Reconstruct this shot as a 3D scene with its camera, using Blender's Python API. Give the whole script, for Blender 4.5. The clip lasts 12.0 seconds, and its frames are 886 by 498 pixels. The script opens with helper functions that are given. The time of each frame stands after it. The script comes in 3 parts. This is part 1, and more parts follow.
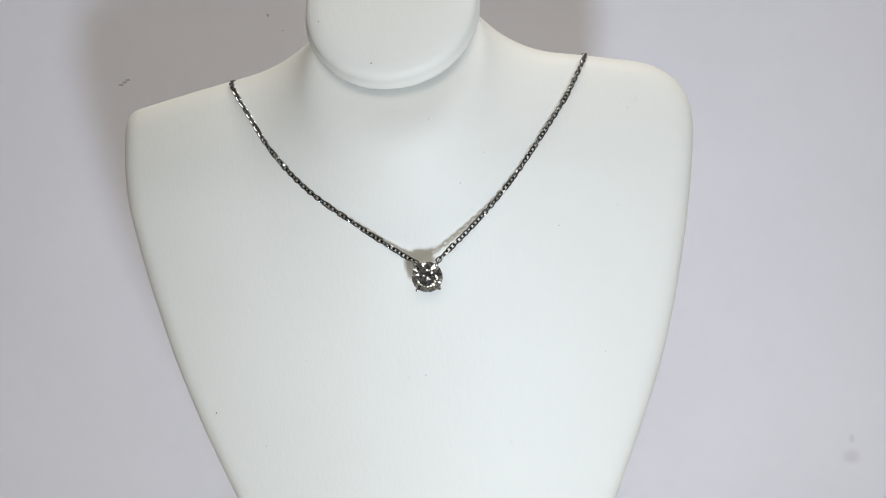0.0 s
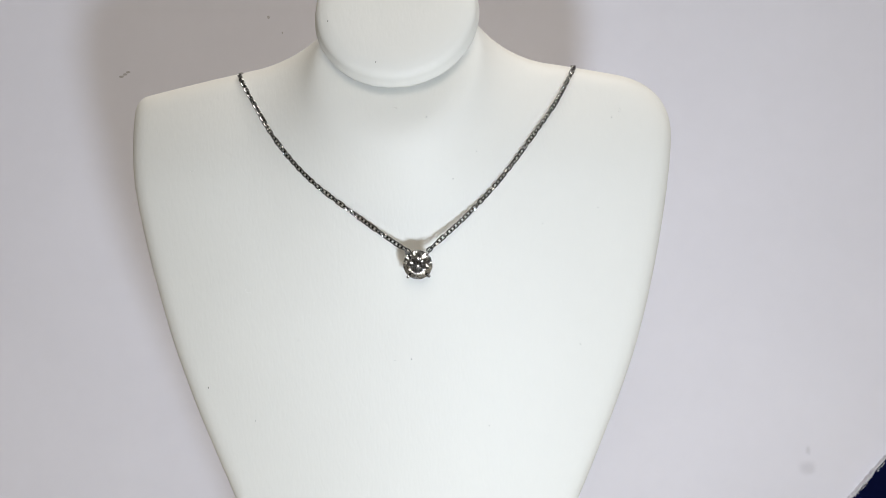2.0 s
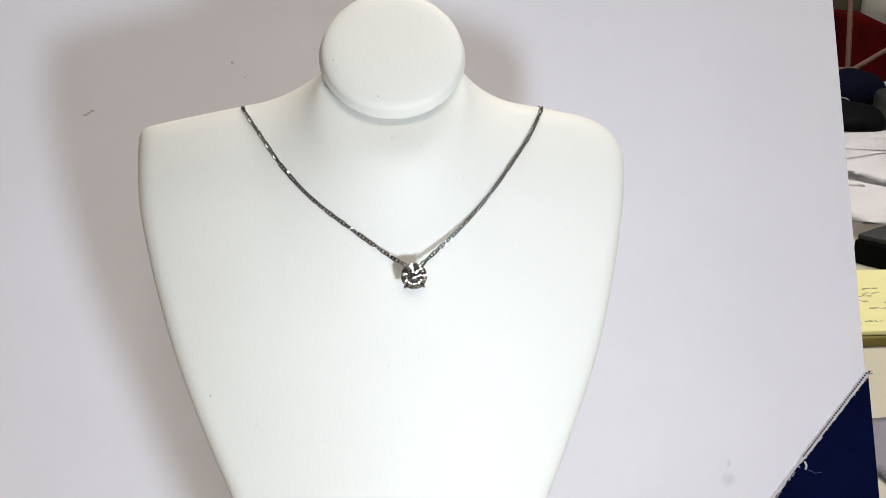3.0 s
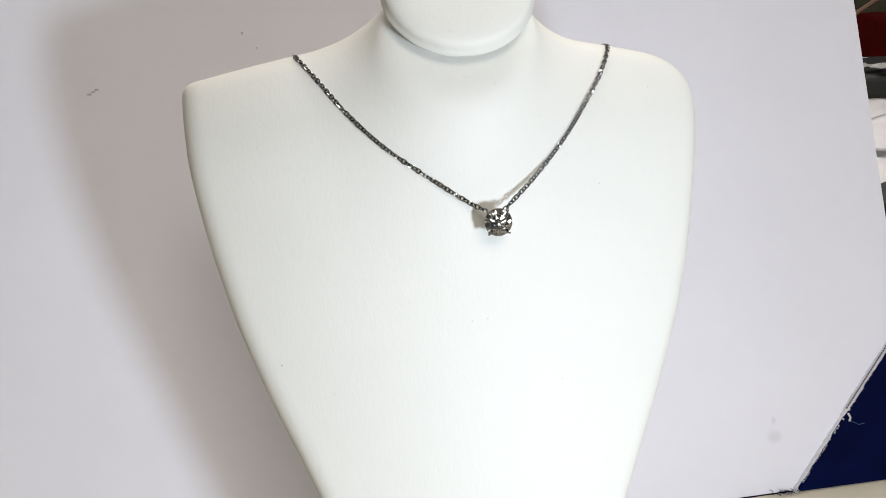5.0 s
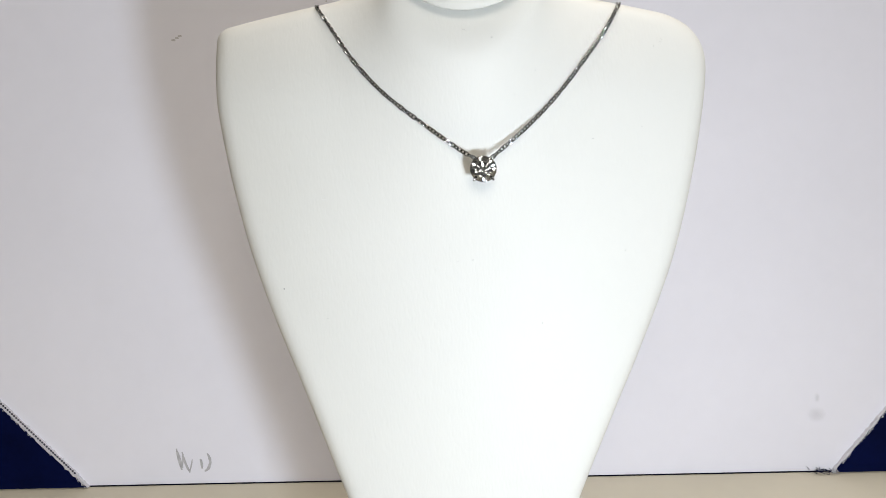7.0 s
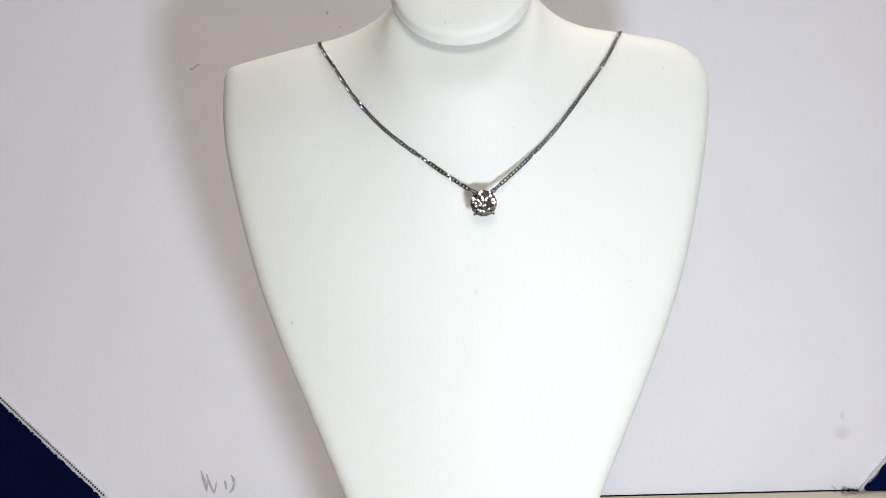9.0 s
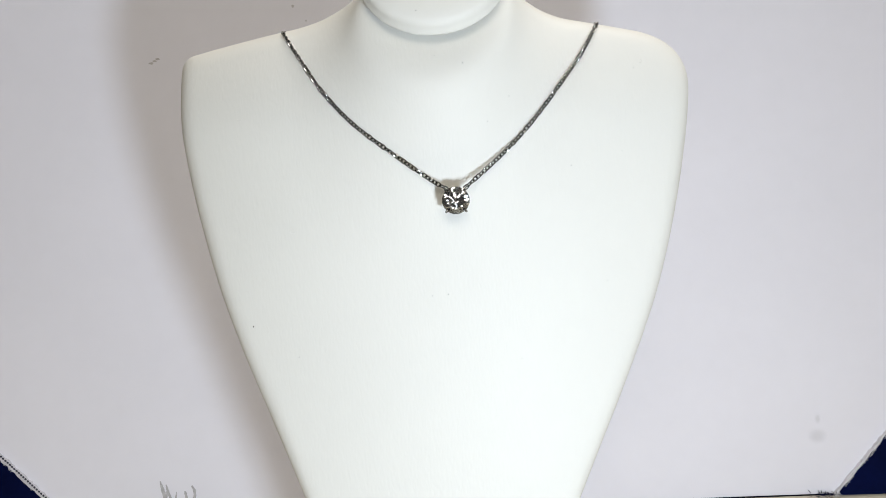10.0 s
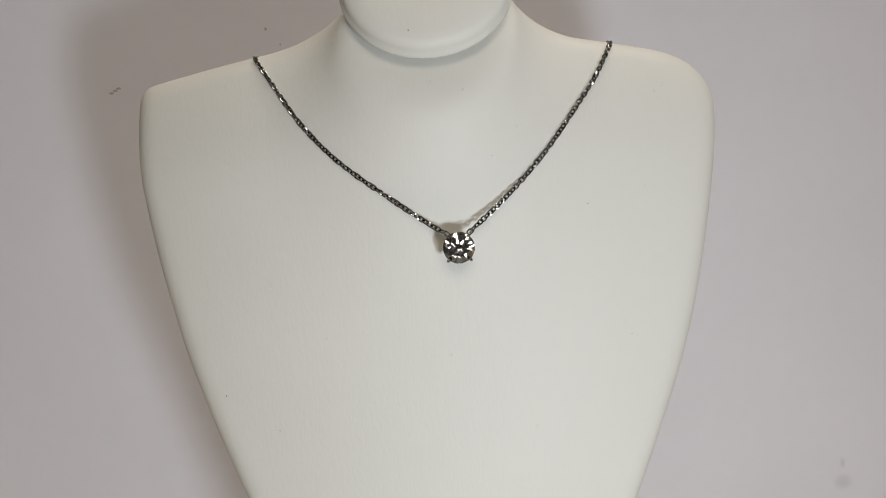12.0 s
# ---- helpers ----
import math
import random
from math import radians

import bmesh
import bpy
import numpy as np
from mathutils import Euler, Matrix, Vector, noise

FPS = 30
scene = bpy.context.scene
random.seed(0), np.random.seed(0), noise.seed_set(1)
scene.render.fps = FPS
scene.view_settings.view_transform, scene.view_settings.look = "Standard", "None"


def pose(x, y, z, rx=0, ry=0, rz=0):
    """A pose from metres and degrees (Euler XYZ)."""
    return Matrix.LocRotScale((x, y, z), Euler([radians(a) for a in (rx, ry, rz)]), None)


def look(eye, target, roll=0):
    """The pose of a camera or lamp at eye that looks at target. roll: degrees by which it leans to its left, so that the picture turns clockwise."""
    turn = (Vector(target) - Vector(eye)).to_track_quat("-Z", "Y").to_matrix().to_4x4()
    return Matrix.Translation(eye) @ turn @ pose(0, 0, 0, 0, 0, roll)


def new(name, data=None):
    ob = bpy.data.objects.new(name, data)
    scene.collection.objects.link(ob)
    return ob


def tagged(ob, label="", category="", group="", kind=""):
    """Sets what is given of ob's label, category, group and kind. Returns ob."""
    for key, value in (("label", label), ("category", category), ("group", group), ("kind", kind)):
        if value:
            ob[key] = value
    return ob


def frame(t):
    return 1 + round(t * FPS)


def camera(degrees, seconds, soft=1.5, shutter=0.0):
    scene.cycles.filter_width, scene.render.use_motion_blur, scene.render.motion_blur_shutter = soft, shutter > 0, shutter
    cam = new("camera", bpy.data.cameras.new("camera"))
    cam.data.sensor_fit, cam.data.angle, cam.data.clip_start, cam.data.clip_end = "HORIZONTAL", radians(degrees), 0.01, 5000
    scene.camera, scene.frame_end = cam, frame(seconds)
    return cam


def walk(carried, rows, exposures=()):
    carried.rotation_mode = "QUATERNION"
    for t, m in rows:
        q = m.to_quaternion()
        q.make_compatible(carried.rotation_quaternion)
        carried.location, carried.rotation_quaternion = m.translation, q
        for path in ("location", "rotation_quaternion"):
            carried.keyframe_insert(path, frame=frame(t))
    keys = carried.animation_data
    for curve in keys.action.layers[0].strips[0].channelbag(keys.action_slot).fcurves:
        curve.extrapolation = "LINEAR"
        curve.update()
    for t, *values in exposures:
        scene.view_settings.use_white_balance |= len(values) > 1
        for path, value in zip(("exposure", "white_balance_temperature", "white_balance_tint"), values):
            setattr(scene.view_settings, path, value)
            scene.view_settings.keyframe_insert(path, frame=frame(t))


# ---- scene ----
# ---- camera ----
cam = camera(54.96, 12.0, soft=0.6)
walk(cam, [
    (0.0, pose(0.0268, -0.3059, 0.2692, 67.65, 5.50, 1.31)),
    (0.5, pose(0.0269, -0.2959, 0.2689, 64.73, 6.61, 2.53)),
    (1.0, pose(0.0262, -0.2958, 0.2679, 64.96, 5.51, 3.20)),
    (1.5, pose(0.0253, -0.2965, 0.2697, 65.78, 4.22, 2.64)),
    (2.0, pose(0.0228, -0.3214, 0.2681, 68.81, 2.29, 0.71)),
    (2.5, pose(0.0078, -0.3430, 0.2695, 71.98, 0.64, -3.64)),
    (3.0, pose(-0.0053, -0.3504, 0.2657, 72.70, 0.06, -5.88)),
    (3.5, pose(-0.0154, -0.3480, 0.2602, 72.11, -0.05, -5.09)),
    (5.5, pose(-0.0425, -0.3337, 0.2456, 72.84, 2.70, -10.52)),
    (6.0, pose(-0.0330, -0.3428, 0.2460, 72.42, 1.48, -8.07)),
    (6.5, pose(-0.0126, -0.3555, 0.2434, 71.22, 0.45, -2.56)),
    (8.5, pose(0.0100, -0.3566, 0.2512, 70.37, 2.98, 2.56)),
    (9.0, pose(0.0114, -0.3546, 0.2532, 70.92, 3.17, 2.18)),
    (9.5, pose(0.0134, -0.3468, 0.2503, 71.22, 2.85, 1.13)),
    (10.0, pose(0.0102, -0.3437, 0.2481, 71.08, 2.52, 0.16)),
    (10.5, pose(0.0085, -0.3383, 0.2435, 71.32, 2.25, -0.11)),
    (11.0, pose(0.0074, -0.3375, 0.2499, 71.43, 2.40, -0.35)),
    (11.5, pose(0.0045, -0.3337, 0.2552, 72.12, 2.78, -0.87)),
    (12.0, pose(0.0043, -0.3106, 0.2459, 72.37, 3.26, -1.67)),
], exposures=[(0.0, -0.27, 6350, 9), (0.5, -0.31, 6420, 9.5), (1.5, -0.22, 6400, 10), (2.0, -0.20, 6460, 10.5), (2.5, -0.07, 6500, 10), (3.0, 0.0, 6500, 10), (8.5, -0.01, 6480, 10), (10.2, -0.06, 6450, 9), (11.0, -0.16, 6580, 10), (11.5, -0.37, 6750, 11), (12.0, -0.67, 6950, 11)])

# ---- the leaning plane of the blotter: u across, v up along it, w out of it ----
LEAN = radians(20)
SL, CL = math.sin(LEAN), math.cos(LEAN)


def at(u, v, w):
    """A place given along the blotter, in the world."""
    return Vector((u, v * SL - w * CL, v * CL + w * SL))


TILT = Matrix(((1, 0, 0, 0), (0, SL, -CL, 0), (0, CL, SL, 0), (0, 0, 0, 1)))
# the bust stands turned a little against the blotter, and has such a frame of its own
STAND = TILT @ Matrix(((0.99954, -0.00731, -0.02935, -0.00085), (0.00603, 0.99903, -0.04355, -0.00085), (0.02964, 0.04336, 0.99862, -0.00537), (0, 0, 0, 1)))


def on_bust(u, v, w):
    """A place given along the bust, in the world."""
    return STAND @ Vector((u, v, w))


# ---- world and light ----
world = bpy.data.worlds.new("world")
scene.world = world
world.use_nodes = True
world.node_tree.nodes["Background"].inputs[0].default_value = (0.75, 0.8, 0.9, 1)
world.node_tree.nodes["Background"].inputs[1].default_value = 0.05


def area_lamp(name, eye, target, size, power, colour, shape="DISK", size_y=None):
    data = bpy.data.lights.new(name, "AREA")
    data.shape, data.size, data.energy, data.color = shape, size, power, colour
    if size_y:
        data.size_y = size_y
    ob = new(name, data)
    ob.matrix_world = look(eye, target)
    return ob


CHEST = on_bust(0.015, 0.14, 0.165)
area_lamp("desk_lamp_light", on_bust(0.104, 0.045, 0.445), CHEST, 0.042, 0.84, (0.87, 0.985, 1.13))
# broad warm fill from the front, added for brightness; no window is there
area_lamp("front_fill_light", CHEST + (at(0.04, 0.28, 1.0)) * 1.7, CHEST, 0.7, 11.6, (1.0, 0.93, 0.83), "RECTANGLE", 0.6)
area_lamp("ceiling_light", (0.5, 0.75, 1.7), (0.5, 0.75, 0), 1.3, 36.0, (1.0, 0.965, 0.925), "RECTANGLE", 0.7)


# ---- materials ----
def material(name, colour, rough=0.5, metal=0.0, vary=0.0, vary_scale=30.0, grain=0.0, grain_scale=400.0, depth=0.0002, spec=0.5, detail=4.0, warp=0.0, stretch=None):
    m = bpy.data.materials.new(name)
    m.use_nodes = True
    nt = m.node_tree
    b = nt.nodes["Principled BSDF"]
    b.inputs["Base Color"].default_value = (*colour, 1)
    b.inputs["Roughness"].default_value, b.inputs["Metallic"].default_value = rough, metal
    b.inputs["Specular IOR Level"].default_value = spec
    tc = nt.nodes.new("ShaderNodeTexCoord")
    if vary:
        n1, n2 = nt.nodes.new("ShaderNodeTexNoise"), nt.nodes.new("ShaderNodeTexNoise")
        n1.inputs["Scale"].default_value, n2.inputs["Scale"].default_value = vary_scale, vary_scale * 9
        n1.inputs["Detail"].default_value = n2.inputs["Detail"].default_value = detail
        nt.links.new(tc.outputs["Object"], n1.inputs["Vector"])
        nt.links.new(tc.outputs["Object"], n2.inputs["Vector"])
        mixed = nt.nodes.new("ShaderNodeMath")
        mixed.operation = "MULTIPLY_ADD"
        mixed.inputs[1].default_value = 0.35
        nt.links.new(n2.outputs["Fac"], mixed.inputs[0])
        nt.links.new(n1.outputs["Fac"], mixed.inputs[2])
        ramp = nt.nodes.new("ShaderNodeMapRange")
        ramp.inputs["From Min"].default_value, ramp.inputs["From Max"].default_value = 0.4, 0.95
        ramp.inputs["To Min"].default_value, ramp.inputs["To Max"].default_value = 1 - vary, 1 + vary
        nt.links.new(mixed.outputs[0], ramp.inputs["Value"])
        mul = nt.nodes.new("ShaderNodeVectorMath")
        mul.operation = "SCALE"
        mul.inputs[0].default_value = colour
        nt.links.new(ramp.outputs["Result"], mul.inputs["Scale"])
        nt.links.new(mul.outputs["Vector"], b.inputs["Base Color"])
        rr = nt.nodes.new("ShaderNodeMapRange")
        rr.inputs["To Min"].default_value, rr.inputs["To Max"].default_value = max(rough - 0.1, 0.02), min(rough + 0.1, 1)
        nt.links.new(n1.outputs["Fac"], rr.inputs["Value"])
        nt.links.new(rr.outputs["Result"], b.inputs["Roughness"])
    if grain:
        g1, g2 = nt.nodes.new("ShaderNodeTexNoise"), nt.nodes.new("ShaderNodeTexVoronoi")
        g1.inputs["Scale"].default_value, g2.inputs["Scale"].default_value = grain_scale, grain_scale * 1.7
        g1.inputs["Detail"].default_value = 6.0
        g1.inputs["Distortion"].default_value = warp
        source = tc.outputs["Object"]
        if stretch:
            mp = nt.nodes.new("ShaderNodeMapping")
            mp.inputs["Scale"].default_value = stretch
            nt.links.new(source, mp.inputs["Vector"])
            source = mp.outputs["Vector"]
        nt.links.new(source, g1.inputs["Vector"])
        nt.links.new(source, g2.inputs["Vector"])
        add = nt.nodes.new("ShaderNodeMath")
        add.operation = "MULTIPLY_ADD"
        add.inputs[1].default_value = 0.4
        nt.links.new(g2.outputs["Distance"], add.inputs[0])
        nt.links.new(g1.outputs["Fac"], add.inputs[2])
        bump = nt.nodes.new("ShaderNodeBump")
        bump.inputs["Strength"].default_value, bump.inputs["Distance"].default_value = grain, depth
        nt.links.new(add.outputs[0], bump.inputs["Height"])
        nt.links.new(bump.outputs["Normal"], b.inputs["Normal"])
    return m


LEATHER = material("white_leatherette", (0.742, 0.732, 0.684), 0.55, vary=0.015, vary_scale=25, grain=0.15, grain_scale=430, depth=0.0003, spec=0.22, warp=1.2, stretch=(1.6, 0.5, 0.5))
PAPER = material("white_paper", (0.81, 0.80, 0.865), 0.85, vary=0.025, vary_scale=14, grain=0.12, grain_scale=900, depth=0.0001, spec=0.2)
SMUDGE = material("grey_smudge", (0.52, 0.50, 0.52), 0.9, vary=0.1, vary_scale=300)
INK = material("pencil_grey", (0.46, 0.45, 0.47), 0.8, vary=0.25, vary_scale=500)
SPECK = material("dark_dust", (0.09, 0.085, 0.08), 0.9)
FAINT = material("faint_scuff", (0.70, 0.69, 0.66), 0.9)
BLUE = material("navy_leatherette", (0.0012, 0.0035, 0.032), 0.65, vary=0.25, vary_scale=60, grain=0.35, grain_scale=1100, depth=0.0002, spec=0.04)
TRIM = material("white_frayed_trim", (0.60, 0.59, 0.62), 0.9, vary=0.15, vary_scale=250, grain=0.6, grain_scale=1500, depth=0.0004)
THREAD = material("blue_grey_thread", (0.05, 0.09, 0.16), 0.9)
HOLE = material("dark_stitch_hole", (0.03, 0.03, 0.05), 0.9)
DESK = material("beige_laminate", (0.50, 0.455, 0.36), 0.45, vary=0.06, vary_scale=9, grain=0.15, grain_scale=500, depth=0.0002)
STEEL = material("white_gold", (0.245, 0.242, 0.237), 0.07, 1.0)
WALLS = material("grey_wall_paint", (0.25, 0.26, 0.275), 0.9, vary=0.04, vary_scale=3, grain=0.2, grain_scale=120)
CEIL = material("white_ceiling_paint", (0.8, 0.8, 0.78), 0.95, vary=0.02, vary_scale=2)
FLOOR = material("brown_vinyl", (0.16, 0.12, 0.09), 0.6, vary=0.15, vary_scale=5)
BLACK = material("black_plastic", (0.003, 0.0035, 0.004), 0.7, vary=0.2, vary_scale=60, spec=0.05)
CHARCOAL = material("charcoal_plastic", (0.011, 0.012, 0.0125), 0.7, vary=0.2, vary_scale=40, grain=0.3, grain_scale=700)
RED = material("dark_red_cloth", (0.045, 0.0010, 0.0008), 0.9, vary=0.25, vary_scale=25, grain=0.5, grain_scale=500, spec=0.08)
NAVY = material("dark_navy_cloth", (0.0015, 0.002, 0.010), 0.9, vary=0.2, vary_scale=40, spec=0.1)
SHEET = material("bright_paper", (0.84, 0.82, 0.83), 0.9, vary=0.03, vary_scale=12)
YELLOW = material("pale_yellow_paper", (0.68, 0.63, 0.30), 0.85, vary=0.05, vary_scale=25)
OLIVE = material("olive_card", (0.045, 0.04, 0.022), 0.9, vary=0.3, vary_scale=18)
TAN = material("pinkish_wood", (0.12, 0.065, 0.045), 0.7, vary=0.2, vary_scale=40)
LILAC = material("lilac_grey_paper", (0.42, 0.40, 0.45), 0.85, vary=0.06, vary_scale=30)
STONE = bpy.data.materials.new("clear_diamond")
STONE.use_nodes = True
sb = STONE.node_tree.nodes["Principled BSDF"]
sb.inputs["Base Color"].default_value = (0.9, 0.91, 0.93, 1)
sb.inputs["Roughness"].default_value, sb.inputs["IOR"].default_value, sb.inputs["Transmission Weight"].default_value = 0.0, 2.42, 1.0


# ---- building helpers ----
def mesh_of(bm, name, mat, smooth=False):
    me = bpy.data.meshes.new(name)
    bm.to_mesh(me)
    bm.free()
    me.materials.append(mat)
    if smooth:
        me.polygons.foreach_set("use_smooth", [True] * len(me.polygons))
    return me


def thing(name, bm, mat, label, category, kind="", group="", smooth=False):
    return tagged(new(name, mesh_of(bm, name, mat, smooth)), label, category, group, kind)


def base(name, place, label, category, kind="", group=""):
    ob = new(name)
    ob.empty_display_size = 0.02
    ob.location = place
    return tagged(ob, label, category, group, kind)


def part(name, bm, mat, parent, label="", smooth=False):
    me = mesh_of(bm, name, mat, smooth) if isinstance(bm, bmesh.types.BMesh) else bm
    ob = new(name, me)
    ob.parent = parent
    up = Matrix.Translation(parent.location) if parent.parent is None else Matrix.Identity(4)
    if parent.type == "EMPTY":
        ob.matrix_parent_inverse = up.inverted()
    return tagged(ob, label)


def box(bm, size, m, bevel=0.0, segments=2):
    """Adds a bevelled box of that size, centred at the pose m."""
    made = bmesh.ops.create_cube(bm, size=1, matrix=m @ Matrix.Diagonal((*size, 1)))
    if bevel:
        edges = {e for v in made["verts"] for e in v.link_edges}
        bmesh.ops.bevel(bm, geom=list(edges), offset=bevel, segments=segments, affect="EDGES", profile=0.5)


def prism(bm, outline, low, high, m=None):
    """Adds a prism over a flat outline of (a, b), between two heights."""
    m = m or Matrix.Identity(4)
    lower = [bm.verts.new(m @ Vector((a, b, low))) for a, b in outline]
    upper = [bm.verts.new(m @ Vector((a, b, high))) for a, b in outline]
    n = len(outline)
    bm.faces.new(upper)
    bm.faces.new(lower[::-1])
    for i in range(n):
        bm.faces.new((lower[i], lower[(i + 1) % n], upper[(i + 1) % n], upper[i]))


def tube(bm, points, radius, sides=8, radii=None, closed=False):
    """Adds a round tube through points."""
    pts = [Vector(p) for p in points]
    n = len(pts)
    rings = []
    side = None
    for i, p in enumerate(pts):
        a, b = pts[(i - 1) % n if closed else max(i - 1, 0)], pts[(i + 1) % n if closed else min(i + 1, n - 1)]
        t = (b - a).normalized()
        if side is None:
            side = t.orthogonal().normalized()
        side = (side - t * side.dot(t)).normalized()
        other = t.cross(side)
        r = radii[i] if radii else radius
        rings.append([bm.verts.new(p + r * (math.cos(k * math.tau / sides) * side + math.sin(k * math.tau / sides) * other)) for k in range(sides)])
    for i in range(n if closed else n - 1):
        a, b = rings[i], rings[(i + 1) % n]
        for k in range(sides):
            bm.faces.new((a[k], a[(k + 1) % sides], b[(k + 1) % sides], b[k]))
    if not closed:
        bm.faces.new(rings[0][::-1])
        bm.faces.new(rings[-1])


def smooth_line(points):
    """Evenly spaced places on a smooth curve through the points."""
    p = [Vector(q) for q in points]
    p = [p[0] * 2 - p[1]] + p + [p[-1] * 2 - p[-2]]
    fine = []
    for i in range(1, len(p) - 2):
        for k in range(40):
            t = k / 40
            a, b, c, d = p[i - 1:i + 3]
            fine.append(0.5 * (2 * b + (c - a) * t + (2 * a - 5 * b + 4 * c - d) * t * t + (3 * b - a - 3 * c + d) * t ** 3))
    fine.append(p[-2])
    return fine


# ---- room ----
def slab(name, low, high, mat, label, category):
    bm = bmesh.new()
    size = [h - l for l, h in zip(low, high)]
    box(bm, size, pose(*[(l + h) / 2 for l, h in zip(low, high)]))
    return thing(name, bm, mat, label, category, "structure")


slab("floor", (-2.2, -2.4, -0.85), (2.8, 3.4, -0.75), FLOOR, "brown vinyl floor under the desk", "floor")
slab("ceiling", (-2.2, -2.4, 1.75), (2.8, 3.4, 1.85), CEIL, "white painted ceiling", "ceiling")
slab("wall_north", (-2.2, 3.3, -0.75), (2.8, 3.4, 1.75), WALLS, "grey painted wall behind the desk", "wall")
slab("wall_south", (-2.2, -2.4, -0.75), (2.8, -2.3, 1.75), WALLS, "grey painted wall", "wall")
slab("wall_west", (-2.2, -2.3, -0.75), (-2.1, 3.3, 1.75), WALLS, "grey painted wall", "wall")
slab("wall_east", (2.7, -2.3, -0.75), (2.8, 3.3, 1.75), WALLS, "grey painted wall", "wall")

# ---- desk ----
desk = base("desk", (0.4, 0.8, -0.75), "wide work desk with a beige laminate top", "desk")
bm = bmesh.new()
box(bm, (2.7, 2.7, 0.03), pose(0.55, 0.9, -0.015), 0.004)
part("desktop", bm, DESK, desk)
for lx in (-0.7, 1.8):
    for ly in (-0.35, 2.15):
        bm = bmesh.new()
        box(bm, (0.06, 0.06, 0.72), pose(lx, ly, -0.39), 0.004)
        part("leg", bm, CHARCOAL, desk)

# ---- blotter leaning back behind the bust ----
blotter = base("desk_blotter", at(0, 0, 0), "navy desk blotter propped upright, corner pockets with frayed white edging", "desk blotter")
LOW_L, LOW_R, TOP_L, TOP_R = (-0.2545, 0.0), (0.2560, 0.0), (-0.2640, 0.345), (0.2453, 0.345)
bm = bmesh.new()
prism(bm, [LOW_L, LOW_R, TOP_R, TOP_L], -0.0065, -0.0019, TILT)
bmesh.ops.bevel(bm, geom=bm.edges[:], offset=0.0008, segments=2, affect="EDGES")
part("backing_board", bm, NAVY, blotter)


def ragged(a, b, n, amount, seed):
    """Points from a to b that wander a little to the side."""
    rng = random.Random(seed)
    a, b = Vector(a), Vector(b)
    side = Vector((-(b - a).y, (b - a).x)).normalized()
    return [a.lerp(b, i / n) + side * (rng.uniform(-amount, amount) if 0 < i < n else 0) for i in range(n + 1)]


def corner_pocket(low, high, corner, seed, plain):
    """A triangular pocket over a lower corner of the paper, its long edge trimmed with a stitched, frayed strip."""
    low, high, corner = Vector(low), Vector(high), Vector(corner)
    bm = bmesh.new()
    edge = ragged(low, high, 24, 0.0004, seed)
    outline = edge + [corner]
    if (high - low).cross(corner - low) < 0:
        outline = outline[::-1]
    prism(bm, outline, 0.0006, 0.0018, TILT)
    pocket = part("corner_pocket", bm, BLUE, blotter, "navy leatherette corner pocket")
    inward = Vector((-(high - low).y, (high - low).x)).normalized()
    if inward.dot(corner - low) > 0:
        inward = -inward
    bm = bmesh.new()
    share = lambda i, n: 1.0 if i / n > plain else 0.45
    far = [p + inward * 0.0010 * share(i, 90) for i, p in enumerate(ragged(low, high, 90, 0.0003, seed + 1))]
    near = [p - inward * 0.0008 * share(i, 60) for i, p in enumerate(ragged(low, high, 60, 0.0004, seed + 2))]
    ring = near + far[::-1]
    if sum(ring[i - 1].cross(ring[i]) for i in range(len(ring))) < 0:
        ring = ring[::-1]
    prism(bm, ring, -0.0001, 0.0020, TILT)
    rng = random.Random(seed + 3)
    for i in range(70):
        p = low.lerp(high, rng.random()) - inward * rng.uniform(0, 0.0006)
        q = p - inward * rng.uniform(0.0002, 0.0009) + (high - low).normalized() * rng.uniform(-0.001, 0.001)
        tube(bm, [at(*p, 0.0021), at(*p.lerp(q, 0.5), 0.003), at(*q, 0.0019)], 0.00014, 4)
    trim = part("trim", bm, TRIM, pocket, "frayed white stitched edging")
    bm = bmesh.new()
    length = (high - low).length
    n = int(length / 0.00145)
    for i in range(int(n * plain) + 1, n):
        p = low.lerp(high, (i + 0.5) / n) + inward * 0.0008
        bmesh.ops.create_circle(bm, cap_ends=True, segments=7, radius=0.00056, matrix=TILT @ Matrix.Translation((p.x, p.y, 0.00206)))
    tagged(part("stitch_holes", bm, HOLE, trim), "row of small dark stitch holes", kind="stuff")
    return pocket


corner_pocket((0.1830, 0.0), (0.2533, 0.0780), LOW_R, 11, 0.46)
corner_pocket((-0.1797, 0.0), (-0.2563, 0.0742), LOW_L, 23, 0.07)
